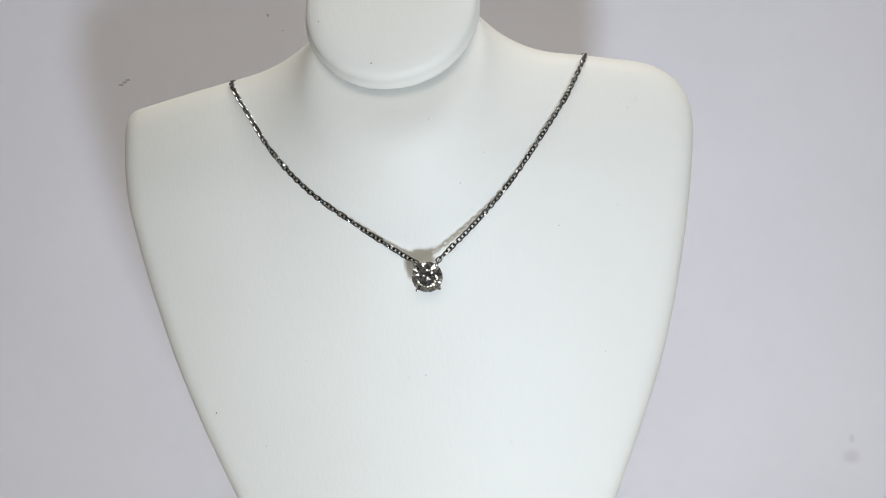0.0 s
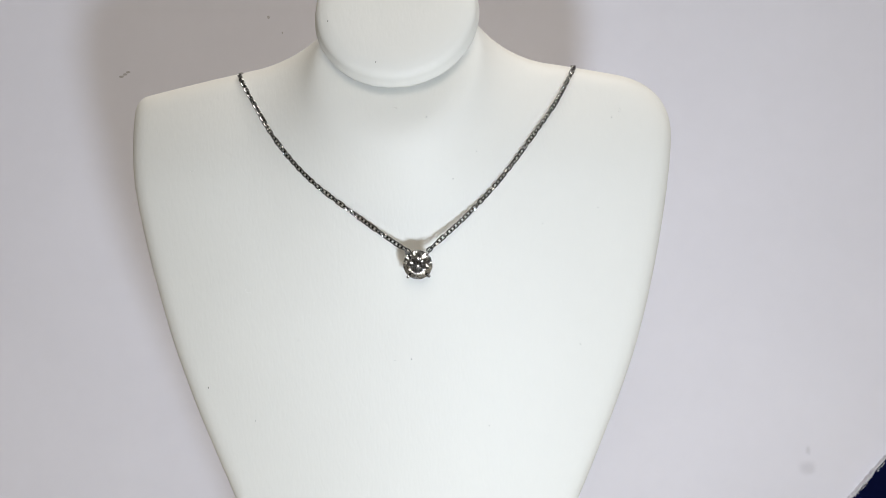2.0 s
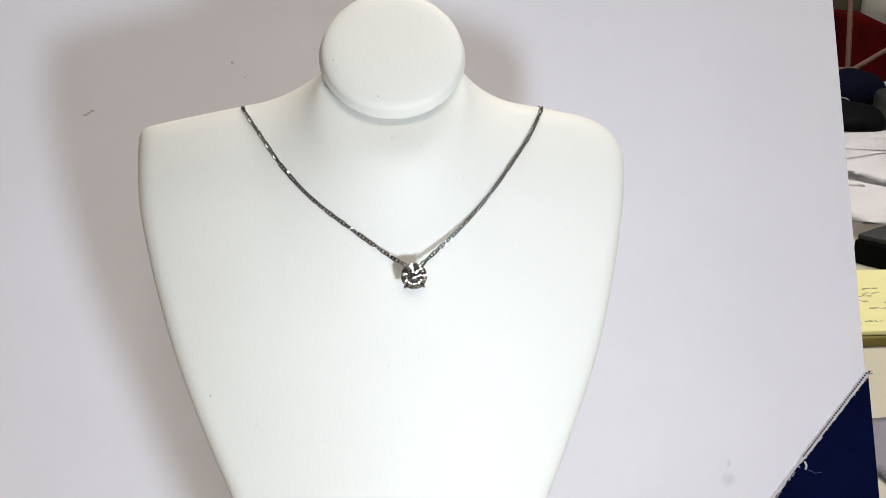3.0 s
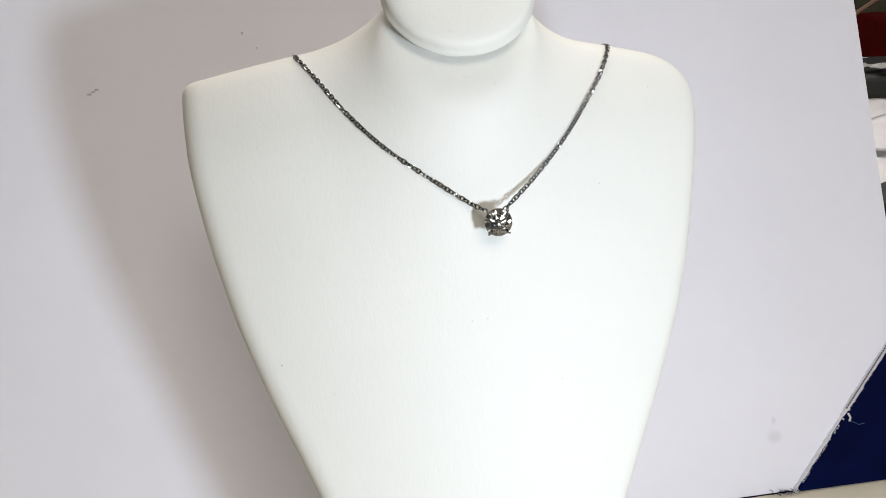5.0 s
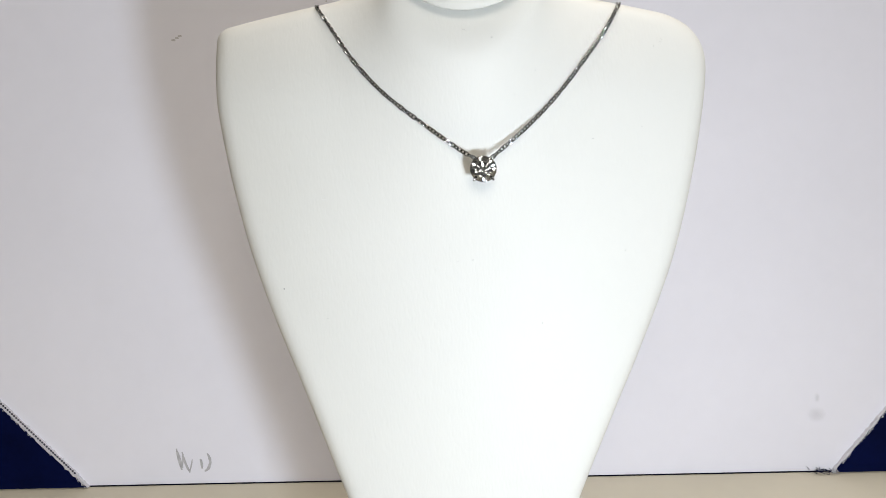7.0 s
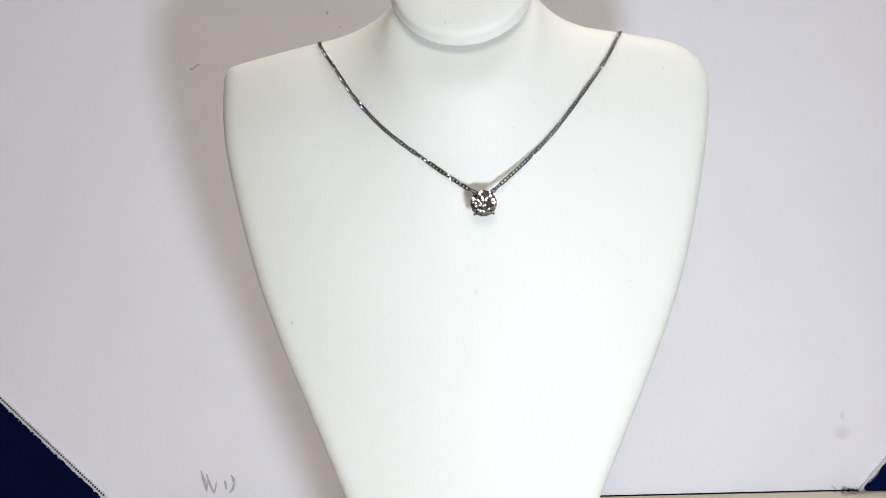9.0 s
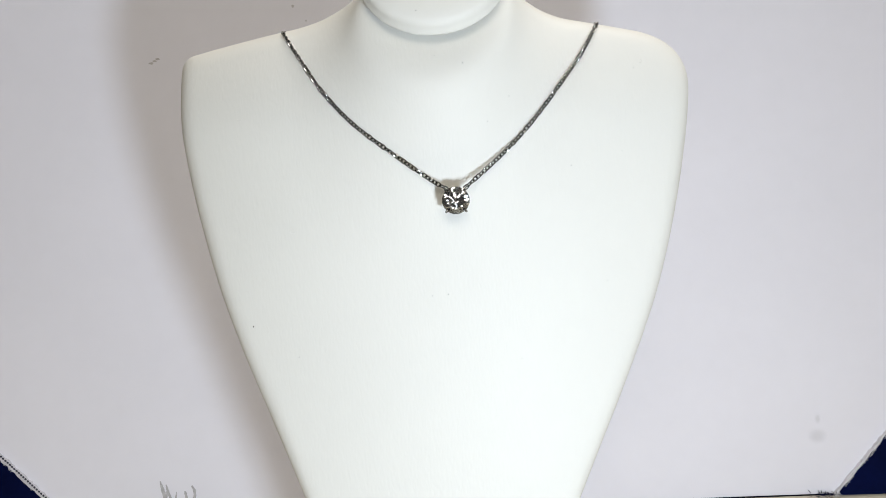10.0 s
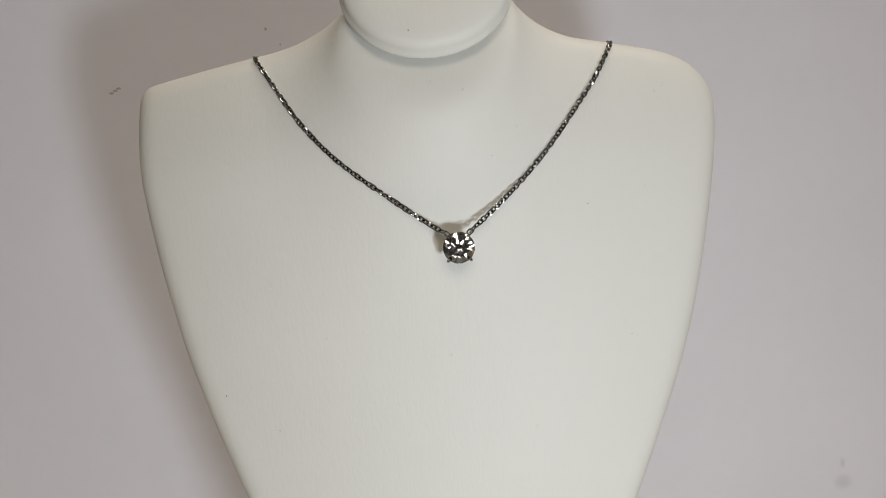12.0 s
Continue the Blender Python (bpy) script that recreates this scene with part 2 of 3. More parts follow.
# a loose thread on one pocket edge and a tangle at its foot
bm = bmesh.new()
tube(bm, [at(0.2163, 0.0352, 0.0022), at(0.2168, 0.0330, 0.0030), at(0.2164, 0.0312, 0.0024)], 0.00055, 6)
part("loose_thread", bm, TRIM, blotter, "loose white thread end")
bm = bmesh.new()
tube(bm, [at(0.2164, 0.0312, 0.0024), at(0.2195, 0.0301, 0.0022), at(0.2215, 0.0288, 0.0021), at(0.225, 0.0292, 0.0020)], 0.00016, 5)
part("loose_thread", bm, THREAD, blotter, "thin blue-grey thread end")
for count, place, spread, mat, label, seed in ((11, (0.1838, 0.0), 0.0010, TRIM, "tangle of frayed white threads", 5), (34, (0.1785, 0.0), 0.0030, BLUE, "frayed navy threads", 6),
                                               (12, (0.2536, 0.0780), 0.0008, HOLE, "frayed dark threads at the pocket corner", 7)):
    bm = bmesh.new()
    rng = random.Random(seed)
    for i in range(count):
        c = Vector((rng.gauss(place[0], spread), place[1] + abs(rng.gauss(0.0, 0.0009)) - 0.0003))
        q = c + Vector((rng.uniform(-0.0022, 0.0022), rng.uniform(-0.0010, 0.0016)))
        tube(bm, [at(*c, 0.0012), at(*c.lerp(q, 0.5), rng.uniform(0.0025, 0.0038)), at(*q, 0.0014)], 0.00013, 4)
    part("frayed_threads", bm, mat, blotter, label)
# thin dark strip, added as the contact shade between blotter and desk
bm = bmesh.new()
box(bm, (0.366, 0.0008, 0.0003), pose(0.0005, at(0, 0, 0).y - 0.0001, 0.00025), 0.00008)
part("lower_edge_shade", bm, NAVY, blotter, "dark strip standing in for the shade along the lower edge")

# ---- the paper in the blotter, a thick sheet ----
bm = bmesh.new()
prism(bm, [(LOW_L[0] + 0.0006, 0.0004), (LOW_R[0] - 0.0006, 0.0004), (TOP_R[0] - 0.0006, 0.3440), (TOP_L[0] + 0.0006, 0.3440)], -0.0018, -0.0002, TILT)
thing("paper_sheet", bm, PAPER, "large white sheet of paper lying in the navy blotter", "paper sheet")


def blob(bm, u, v, w, ru, rv, seed, m=TILT):
    """A small uneven flat patch."""
    rng = random.Random(seed)
    n = 11
    ring = [bm.verts.new(m @ Vector((u + ru * rng.uniform(0.7, 1.2) * math.cos(k * math.tau / n), v + rv * rng.uniform(0.7, 1.2) * math.sin(k * math.tau / n), w))) for k in range(n)]
    bm.faces.new(ring)


bm = bmesh.new()
for k, (u, v, r) in enumerate([(-0.0645, 0.2436, 0.00065), (-0.0583, 0.2362, 0.0004)]):
    blob(bm, u, v, 0.0001, r, r * 1.2, k)
for k, (u, v) in enumerate([(-0.1326, 0.2198), (-0.1341, 0.2188), (-0.1311, 0.2208)]):
    blob(bm, u, v, 0.0001, 0.0012, 0.0006, 40 + k)
thing("paper_smudges", bm, SMUDGE, "small grey smudges and dots on the paper", "smudges", "stuff")
STAIN = material("faint_grey_stain", (0.42, 0.40, 0.42), 0.9)
st = STAIN.node_tree
tc = st.nodes.new("ShaderNodeTexCoord")
gr = st.nodes.new("ShaderNodeVectorMath")
gr.operation = "DISTANCE"
gr.inputs[1].default_value = (0.5, 0.5, 0.5)
fall = st.nodes.new("ShaderNodeMapRange")
fall.interpolation_type = "SMOOTHSTEP"
fall.inputs["From Min"].default_value, fall.inputs["From Max"].default_value = 0.1, 0.62
fall.inputs["To Min"].default_value, fall.inputs["To Max"].default_value = 0.11, 0.0
st.links.new(tc.outputs["Generated"], gr.inputs[0])
st.links.new(gr.outputs["Value"], fall.inputs["Value"])
st.links.new(fall.outputs["Result"], st.nodes["Principled BSDF"].inputs["Alpha"])
for u, v, ru, rv in ((0.1768, 0.0277, 0.0046, 0.0052), (0.1773, 0.0358, 0.0014, 0.0034)):
    bm = bmesh.new()
    bmesh.ops.create_circle(bm, cap_ends=True, segments=24, radius=1, matrix=TILT @ Matrix.Translation((u, v, 0.0001)) @ Matrix.Diagonal((ru, rv, 1, 1)))
    thing("paper_stain", bm, STAIN, "faint blurred grey stain on the white paper", "stain", "stuff")

# a short scribble in pencil near the paper's foot
bm = bmesh.new()


def stroke(points, width, lift):
    """One pencil stroke: an uneven band along a smooth curve, thin at its ends."""
    line = [Vector((q.x + 0.0014, q.y - 0.0007)) for q in smooth_line([(x, y, 0) for x, y in points])][::5]
    rng = random.Random(int(lift * 1e6))
    edges = ([], [])
    for i, q in enumerate(line):
        a, b = line[max(i - 1, 0)], line[min(i + 1, len(line) - 1)]
        side = Vector((-(b - a).y, (b - a).x)).normalized() * width / 2
        full = 0.55 + 0.45 * min(1, 4 * min(i, len(line) - 1 - i) / len(line))
        for edge, sign in zip(edges, (-1, 1)):
            p = q + side * sign * full * rng.uniform(0.75, 1.1)
            edge.append(bm.verts.new(at(p.x, p.y, lift)))
    for i in range(len(line) - 1):
        bm.faces.new((edges[0][i], edges[0][i + 1], edges[1][i + 1], edges[1][i]))


for order, (pts, wide) in enumerate(((((-0.1380, 0.0184), (-0.1374, 0.0150), (-0.1366, 0.0118), (-0.1354, 0.0078)), 0.0012), (((-0.1374, 0.0170), (-0.1362, 0.0128), (-0.1350, 0.0088)), 0.0011), (((-0.1357, 0.0080), (-0.1350, 0.0116), (-0.1346, 0.0156)), 0.0009),
                  (((-0.1352, 0.0166), (-0.1342, 0.0128), (-0.1330, 0.0096), (-0.1314, 0.0066)), 0.0013), (((-0.1338, 0.0120), (-0.1324, 0.0080)), 0.0011), (((-0.1318, 0.0066), (-0.1308, 0.0096), (-0.1302, 0.0130)), 0.0008),
                  (((-0.1262, 0.0132), (-0.1257, 0.0112), (-0.1253, 0.0084)), 0.0014), (((-0.1228, 0.0158), (-0.1217, 0.0136), (-0.1215, 0.0110), (-0.1224, 0.0084), (-0.1242, 0.0070)), 0.0014))):
    stroke(pts, wide, 0.0001 + 0.00004 * order)
thing("pencil_scribble", bm, INK, "short grey pencil scribble on the paper", "scribble", "stuff")


# ---- the display bust: one smooth body from rounded forms ----
def smax(a, b, k):
    h = np.maximum(k - np.abs(a - b), 0) / k
    return np.maximum(a, b) + h * h * k / 4


def smin(a, b, k):
    return -smax(-a, -b, k)


WIDTH_V = [-0.07, 0.0, 0.036, 0.067, 0.088, 0.111, 0.128, 0.155, 0.181, 0.22]
WIDTH_X = [0.0240, 0.0270, 0.0390, 0.0515, 0.0606, 0.0686, 0.0734, 0.0782, 0.0802, 0.0812]
NECK = np.array((0.0006, 0.2088, 0.1616))
FACE = np.array((0.0, math.sin(radians(23)), math.cos(radians(23))))
AXIS = np.array((0.0, math.sin(radians(50)), math.cos(radians(50))))


def middle(v):
    return 0.007 + 0.04 * (v - 0.04)


def bust_form(u, v, w):
    """Distance to the bust's skin, about: below nought inside."""
    x = u - middle(v)
    half = sum(np.interp(v + d, WIDTH_V, WIDTH_X) for d in (-0.012, -0.006, 0, 0.006, 0.012)) / 5
    half = half + np.where(x < 0, 0.042 * (v - 0.127), 0) - 0.0009 * np.clip((0.14 - v) / 0.05, 0, 1) + np.where(x < 0, 0.0005 * np.clip((v - 0.14) / 0.03, 0, 1) - 0.0007 * np.clip((0.165 - v) / 0.03, 0, 1), -0.0009)
    half = half - np.where(x < 0, 0.0012 * np.clip((v - 0.05) / 0.03, 0, 1), 0.0010 * np.clip((v - 0.11) / 0.03, 0, 1))
    side = (np.abs(x) - half + 0.4 * np.maximum(0.134 - w, 0)) * 0.92
    ridge = 0.2064 - np.where(x > 0, 0.200, 0.159) * np.sqrt(x * x + 0.0004) - 0.0006 * np.clip((x - 0.02) / 0.02, 0, 1)
    top = (v - ridge) * 0.97
    edge = smax(side, top, np.where(x > 0, 0.016, 0.004))
    front = 0.160 - 2.4 * x * x - 0.03 * x + 0.03 * (v - 0.115) - 10.0 * np.maximum(v - 0.162, 0) ** 2
    back = 0.112 - 0.30 * (0.2 - v)
    chest = smax(smax(edge, (w - front) * 0.98, 0.006), back - w, 0.008)
    qx, qv, qw = x - NECK[0], v - NECK[1], w - NECK[2]
    h = qv * AXIS[1] + qw * AXIS[2]
    radial = np.sqrt(np.maximum(qx ** 2 + qv ** 2 + qw ** 2 - h * h, 0))
    stem = (radial - 0.0186 - (0.305 - 0.015 * np.tanh(qx / 0.02)) * np.maximum(-h, 0)) * 0.95
    cut = qv * FACE[1] + qw * FACE[2] + 0.0060
    neck = smax(smax(stem, cut, 0.003), -h - 0.06, 0.01)
    body = smin(chest, neck, 0.0175 - 0.0025 * np.tanh(x / 0.025))
    body = smax(body, cut, 0.003)
    floor_gap = -(u * STAND[2][0] + v * STAND[2][1] + w * STAND[2][2] + STAND[2][3]) + 0.0002
    return smax(body, floor_gap, 0.004)


def skin(u, v):
    """How far out the bust's front lies at (u, v)."""
    w = np.linspace(0.20, 0.08, 1201)
    d = bust_form(np.full_like(w, u), np.full_like(w, v), w)
    inside = np.nonzero(d < 0)[0]
    return float(w[inside[0]]) if len(inside) else None


def net(form, low, high, step):
    """A closed quad mesh on the zero level of form, one vertex a cell."""
    axes = [np.arange(l, h + step, step) for l, h in zip(low, high)]
    g = np.meshgrid(*axes, indexing="ij")
    s = form(*g)
    inside = s < 0
    nx, ny, nz = s.shape
    total, count = np.zeros((nx - 1, ny - 1, nz - 1, 3)), np.zeros((nx - 1, ny - 1, nz - 1))
    corners = [(i, j, k) for i in (0, 1) for j in (0, 1) for k in (0, 1)]
    cut = lambda a, c: a[c[0]:c[0] + nx - 1, c[1]:c[1] + ny - 1, c[2]:c[2] + nz - 1]
    for a in corners:
        for axis in range(3):
            if a[axis]:
                continue
            b = tuple(v + (1 if n == axis else 0) for n, v in enumerate(a))
            sa, sb_ = cut(s, a), cut(s, b)
            cross = cut(inside, a) != cut(inside, b)
            f = np.where(cross, sa / np.where(cross, sa - sb_, 1), 0)
            for n in range(3):
                total[..., n] += np.where(cross, a[n] + (f if n == axis else 0), 0)
            count += cross
    used = count > 0
    index = np.full(used.shape, -1)
    index[used] = np.arange(used.sum())
    cell = np.argwhere(used)
    verts = (cell + total[used] / count[used][:, None]) * step + np.array(low)
    faces = []
    for axis in range(3):
        o1, o2 = [n for n in range(3) if n != axis]
        lo = [slice(1, -1)] * 3
        lo[axis] = slice(0, -1)
        hi = list(lo)
        hi[axis] = slice(1, None)
        a, b = inside[tuple(lo)], inside[tuple(hi)]
        where = np.argwhere(a != b)
        flip = a[tuple(where.T)]
        where = where + np.array([0 if n == axis else 1 for n in range(3)])
        quad = []
        for d1, d2 in ((0, 0), (1, 0), (1, 1), (0, 1)):
            c = where.copy()
            c[:, o1] -= d1
            c[:, o2] -= d2
            quad.append(index[tuple(c.T)])
        quad = np.stack(quad, 1)
        turn = flip if axis != 1 else ~flip
        quad[~turn] = quad[~turn][:, ::-1]
        faces.append(quad)
    for _ in range(3):
        d = form(*verts.T)
        e = 1e-4
        grad = np.stack([(form(*(verts + np.eye(3)[n] * e).T) - d) / e for n in range(3)], 1)
        verts -= grad * (d / np.maximum((grad ** 2).sum(1), 0.2))[:, None] * 0.8
    return verts, np.concatenate(faces)


verts, faces = net(bust_form, (-0.085, -0.06, 0.0), (0.11, 0.24, 0.19), 0.0016)
turned = verts @ np.array(STAND.to_3x3()).T + np.array(STAND.translation)
me = bpy.data.meshes.new("jewellery_display_bust")
me.from_pydata(turned.tolist(), [], faces.tolist())
bm = bmesh.new()
bm.from_mesh(me)
bpy.data.meshes.remove(me)
bmesh.ops.recalc_face_normals(bm, faces=bm.faces[:])
bust = base("jewellery_display_bust", on_bust(0.007, 0.0, 0.12), "white leatherette necklace display bust with padded slanted neck top", "display bust")
part("body", bm, LEATHER, bust, "smooth white leatherette chest and shoulders", True)

# the padded cap on the slanted top of the neck, turned about its middle
CAP_R = 0.0222
cap_mid = Vector((NECK[0] - 0.0008 + middle(NECK[1]), NECK[1] + 0.0005, NECK[2]))
fz = Vector(FACE)
fx = Vector((1, 0, 0))
fy = fz.cross(fx)
profile = [(CAP_R - d, h) for d, h in ((0.0046, -0.0072), (0.0046, -0.0027), (0.0006, -0.0025), (0.0001, -0.0021), (0.0, -0.0016), (0.0003, -0.0010), (0.0006, -0.0003), (0.0007, 0.0006),
                                      (0.0009, 0.0014), (0.0014, 0.0021), (0.0024, 0.0028), (0.0050, 0.0034), (0.0090, 0.0037), (0.0130, 0.0039), (0.0200, 0.0040))]
bm = bmesh.new()
rings = []
SEG = 96
for r, h in profile:
    ring = []
    for k in range(SEG):
        a = k * math.tau / SEG
        q = r * (1 + 0.005 * noise.noise((math.cos(a) * 3, math.sin(a) * 3, h * 200)))
        p = cap_mid + fz * h + (fx * math.cos(a) + fy * math.sin(a)) * q
        ring.append(bm.verts.new(on_bust(*p)))
    rings.append(ring)
for a, b in zip(rings, rings[1:]):
    for k in range(SEG):
        bm.faces.new((a[k], a[(k + 1) % SEG], b[(k + 1) % SEG], b[k]))
bm.faces.new(rings[-1])
bm.faces.new(rings[0][::-1])
part("neck_cap", bm, LEATHER, bust, "padded white leatherette disc with a rolled edge", True)

# dust on the bust
bm, bm2 = bmesh.new(), bmesh.new()
rng = random.Random(9)


def bust_frame(u, v, lift):
    w = skin(u, v)
    e = 0.0015
    wu, wv = skin(u + e, v) or w, skin(u, v + e) or w
    n = Vector((-(wu - w) / e, -(wv - w) / e, 1)).normalized()
    x = (Vector((1, 0, 0)) - n * n.x).normalized()
    y = n.cross(x)
    m = Matrix((x, y, n)).transposed().to_4x4()
    return STAND @ Matrix.Translation(Vector((u, v, w)) + n * lift) @ m


for k, (u, v, r) in enumerate([(-0.0459, 0.1074, 0.00033), (0.0134, 0.115, 0.00025), (0.0088, 0.1147, 0.0002), (0.0509, 0.1508, 0.00022), (0.0714, 0.1794, 0.00024), (0.0208, 0.1803, 0.00022),
                               (0.0605, 0.1163, 0.0002), (0.0335, 0.171, 0.0002), (0.027, 0.164, 0.0002), (0.0665, 0.1545, 0.0002), (-0.018, 0.121, 0.0002), (0.034, 0.095, 0.0002), (-0.032, 0.098, 0.0002)]):
    blob(bm, 0, 0, 0, r * 0.55, r * 0.7, k, bust_frame(u, v, 0.00025))
on_cap = STAND @ Matrix.Translation(cap_mid) @ Matrix((fx, fy, fz)).transposed().to_4x4()
for k, (x, y) in enumerate([(-0.0176, -0.0045), (-0.0048, -0.0176)]):
    blob(bm, 0, 0, 0, 0.00016, 0.0002, 20 + k, on_cap @ Matrix.Translation((x, y, 0.0035)))
thing("dust_specks", bm, SPECK, "tiny dark dust specks on the white bust", "dust", "stuff")
for k, (u, v) in enumerate([(-0.0316, 0.1353), (-0.0466, 0.1698), (0.0735, 0.1815), (0.0125, 0.1825)]):
    m = bust_frame(u, v, 0.0003)
    pts = [m @ Vector((0.0009 * math.cos(a), 0.0006 * math.sin(a), 0)) for a in np.linspace(2.6 + k, 5.4 + k, 7)]
    tube(bm2, pts, 0.00005, 4)
thing("stray_lint", bm2, FAINT, "short curls of pale lint on the bust", "lint", "stuff")

# ---- necklace ----
necklace = base("necklace", on_bust(0.0172, 0.1418, 0.1630), "white gold cable chain necklace with round solitaire pendant on white bust", "necklace")
PEND = Vector((0.0172, 0.1418, 0.1702))


def strand(points, back, end):
    """Centres of the links from the pendant up over the shoulder and down behind."""
    line = []
    for q in smooth_line([Vector((*p, 0)) for p in points]):
        away = (Vector((q.x, q.y)) - Vector(end[:2])).length
        w = (skin(q.x, q.y) or 0.14) + 0.0007
        free = max(0.0, 1 - away / 0.021)
        w = max(w, w + (end[2] - w) * free ** 1.3)
        line.append(Vector((q.x, q.y, w)))
    line += [Vector(b) for b in back]
    soft = []
    for i, q in enumerate(line):
        near = line[max(i - 3, 0):i + 4]
        soft.append(sum(near, Vector()) / len(near) if 3 < i < len(line) - 3 else q)
    line = soft
    gaps = [(b - a).length for a, b in zip(line, line[1:])]
    run = np.concatenate([[0], np.cumsum(gaps)])
    pitch = 0.00120
    at_run = np.arange(0, run[-1], pitch)
    return [Vector([float(np.interp(s, run, [q[n] for q in line])) for n in range(3)]) for s in at_run]


LINK_L, LINK_W, WIRE = 0.00101, 0.00082, 0.00021
bm = bmesh.new()
loop = []
for k in range(14):
    a = k * math.tau / 14
    straight = (LINK_L - LINK_W) * (1 if math.cos(a) >= 0 else -1)
    loop.append((straight + (LINK_W - WIRE) * math.cos(a), (LINK_W - WIRE) * math.sin(a), 0))
tube(bm, loop, WIRE, 6, closed=True)
LINK = mesh_of(bm, "link", STEEL)


def lay_links(places, seed):
    rng = random.Random(seed)
    for i, p in enumerate(places):
        a, b = places[max(i - 1, 0)], places[min(i + 1, len(places) - 1)]
        t = (b - a).normalized()
        out = Vector((0, 0, 1)) if abs(t.z) < 0.9 else Vector((0, 1, 0))
        side = out.cross(t).normalized()
        up = t.cross(side)
        m = Matrix((t, side, up)).transposed().to_4x4()
        roll = (50 if i % 2 else -40) + rng.uniform(-16, 16)
        ob = part("link", LINK, None, necklace)
        ob.matrix_basis = STAND @ Matrix.Translation(p) @ m @ pose(0, 0, 0, roll)


LEFT = [(0.0144, 0.1455), (0.0112, 0.1474), (0.0024, 0.1540), (-0.011, 0.1649), (-0.0207, 0.1759), (-0.028, 0.187), (-0.0346, 0.1972)]
RIGHT = [(0.0202, 0.1455), (0.0308, 0.1545), (0.0405, 0.1643), (0.0497, 0.1758), (0.0562, 0.1845), (0.0625, 0.1952)]
lay_links(strand(LEFT, [(-0.0352, 0.1990, 0.139), (-0.0350, 0.1995, 0.130), (-0.034, 0.1985, 0.118), (-0.030, 0.190, 0.1055), (-0.026, 0.17, 0.098)], (0.0144, 0.1455, 0.1670)), 1)
lay_links(strand(RIGHT, [(0.0632, 0.1972, 0.132), (0.0632, 0.1975, 0.124), (0.062, 0.196, 0.113), (0.058, 0.187, 0.1045), (0.052, 0.168, 0.097)], (0.0202, 0.1455, 0.1670)), 2)

# pendant: basket with four claws, and the stone in it
R = 0.0039
FRONT = STAND @ Matrix.Translation(PEND) @ pose(0, 0, 0, 4, -1, 0)
bm = bmesh.new()
for rr, z in ((0.0027, -0.0022), (0.0018, -0.0052)):
    tube(bm, [FRONT @ Vector((rr * math.cos(a), rr * math.sin(a), z)) for a in np.linspace(0, math.tau, 25)[:-1]], 0.00032, 8, closed=True)
setting = part("setting", bm, STEEL, necklace, "white gold basket setting", True)
for deg in (48, 132, 228, 312):
    a = radians(deg)
    d = Vector((math.cos(a), math.sin(a), 0))
    bm = bmesh.new()
    pts = [d * r + Vector((0, 0, z)) for r, z in ((0.0017, -0.0055), (0.0024, -0.0034), (R + 0.0001, -0.0012), (R + 0.00035, 0.0001), (R + 0.0001, 0.0006), (R - 0.0005, 0.0008))]
    tube(bm, [FRONT @ p for p in pts], 0.0004, 8, radii=[0.00042, 0.0004, 0.00038, 0.00038, 0.00036, 0.0003])
    bmesh.ops.create_uvsphere(bm, u_segments=10, v_segments=6, radius=0.00042, matrix=FRONT @ Matrix.Translation(pts[-2]))
    part("claw", bm, STEEL, setting, smooth=True)
for deg in (50, 130):
    a = radians(deg)
    bm = bmesh.new()
    mid = Vector(((R + 0.0006) * math.cos(a), (R + 0.0006) * math.sin(a), -0.0008))
    tube(bm, [FRONT @ (mid + Vector((0.0007 * math.cos(b) * math.cos(a), 0.0007 * math.cos(b) * math.sin(a), 0.0007 * math.sin(b)))) for b in np.linspace(0, math.tau, 15)[:-1]], 0.00018, 6, closed=True)
    part("jump_ring", bm, STEEL, setting, smooth=True)


def brilliant(r, m):
    """A round brilliant: table, stars, kites and upper halves above a thin girdle; mains and lower halves below."""
    bm = bmesh.new()
    table, crown, girdle, pavilion = 0.56, 0.31, 0.03, 0.86
    ring = lambda rad, z, n, off: [bm.verts.new(m @ (Vector((rad * math.cos(off + k * math.tau / n), rad * math.sin(off + k * math.tau / n), z)) * r)) for k in range(n)]
    h = math.tau / 16
    t = ring(table, crown, 8, 0)
    mid = ring(0.80, crown * (1 - (0.80 * math.cos(h) - table) / (1 - table)), 8, h)
    g1 = ring(1.0, 0, 16, 0)
    g0 = ring(1.0, -girdle, 16, 0)
    low = ring(0.24, -girdle - pavilion * (1 - 0.24 * math.cos(h)), 8, h)
    tip = bm.verts.new(m @ (Vector((0, 0, -girdle - pavilion)) * r))
    bm.faces.new(t)
    for k in range(8):
        n, p = (k + 1) % 8, (k - 1) % 8
        bm.faces.new((t[k], mid[k], t[n]))
        bm.faces.new((t[k], mid[p], g1[2 * k], mid[k]))
        bm.faces.new((mid[k], g1[2 * k], g1[2 * k + 1]))
        bm.faces.new((mid[k], g1[2 * k + 1], g1[(2 * k + 2) % 16]))
        bm.faces.new((low[k], g0[2 * k + 1], g0[2 * k]))
        bm.faces.new((low[k], g0[(2 * k + 2) % 16], g0[2 * k + 1]))
        bm.faces.new((tip, low[k], g0[2 * k], low[p]))
    for k in range(16):
        bm.faces.new((g0[k], g0[(k + 1) % 16], g1[(k + 1) % 16], g1[k]))
    bmesh.ops.recalc_face_normals(bm, faces=bm.faces[:])
    return bm


part("stone", brilliant(R, FRONT @ pose(0, 0, 0, 0, 0, 9)), STONE, setting, "clear round brilliant-cut diamond")

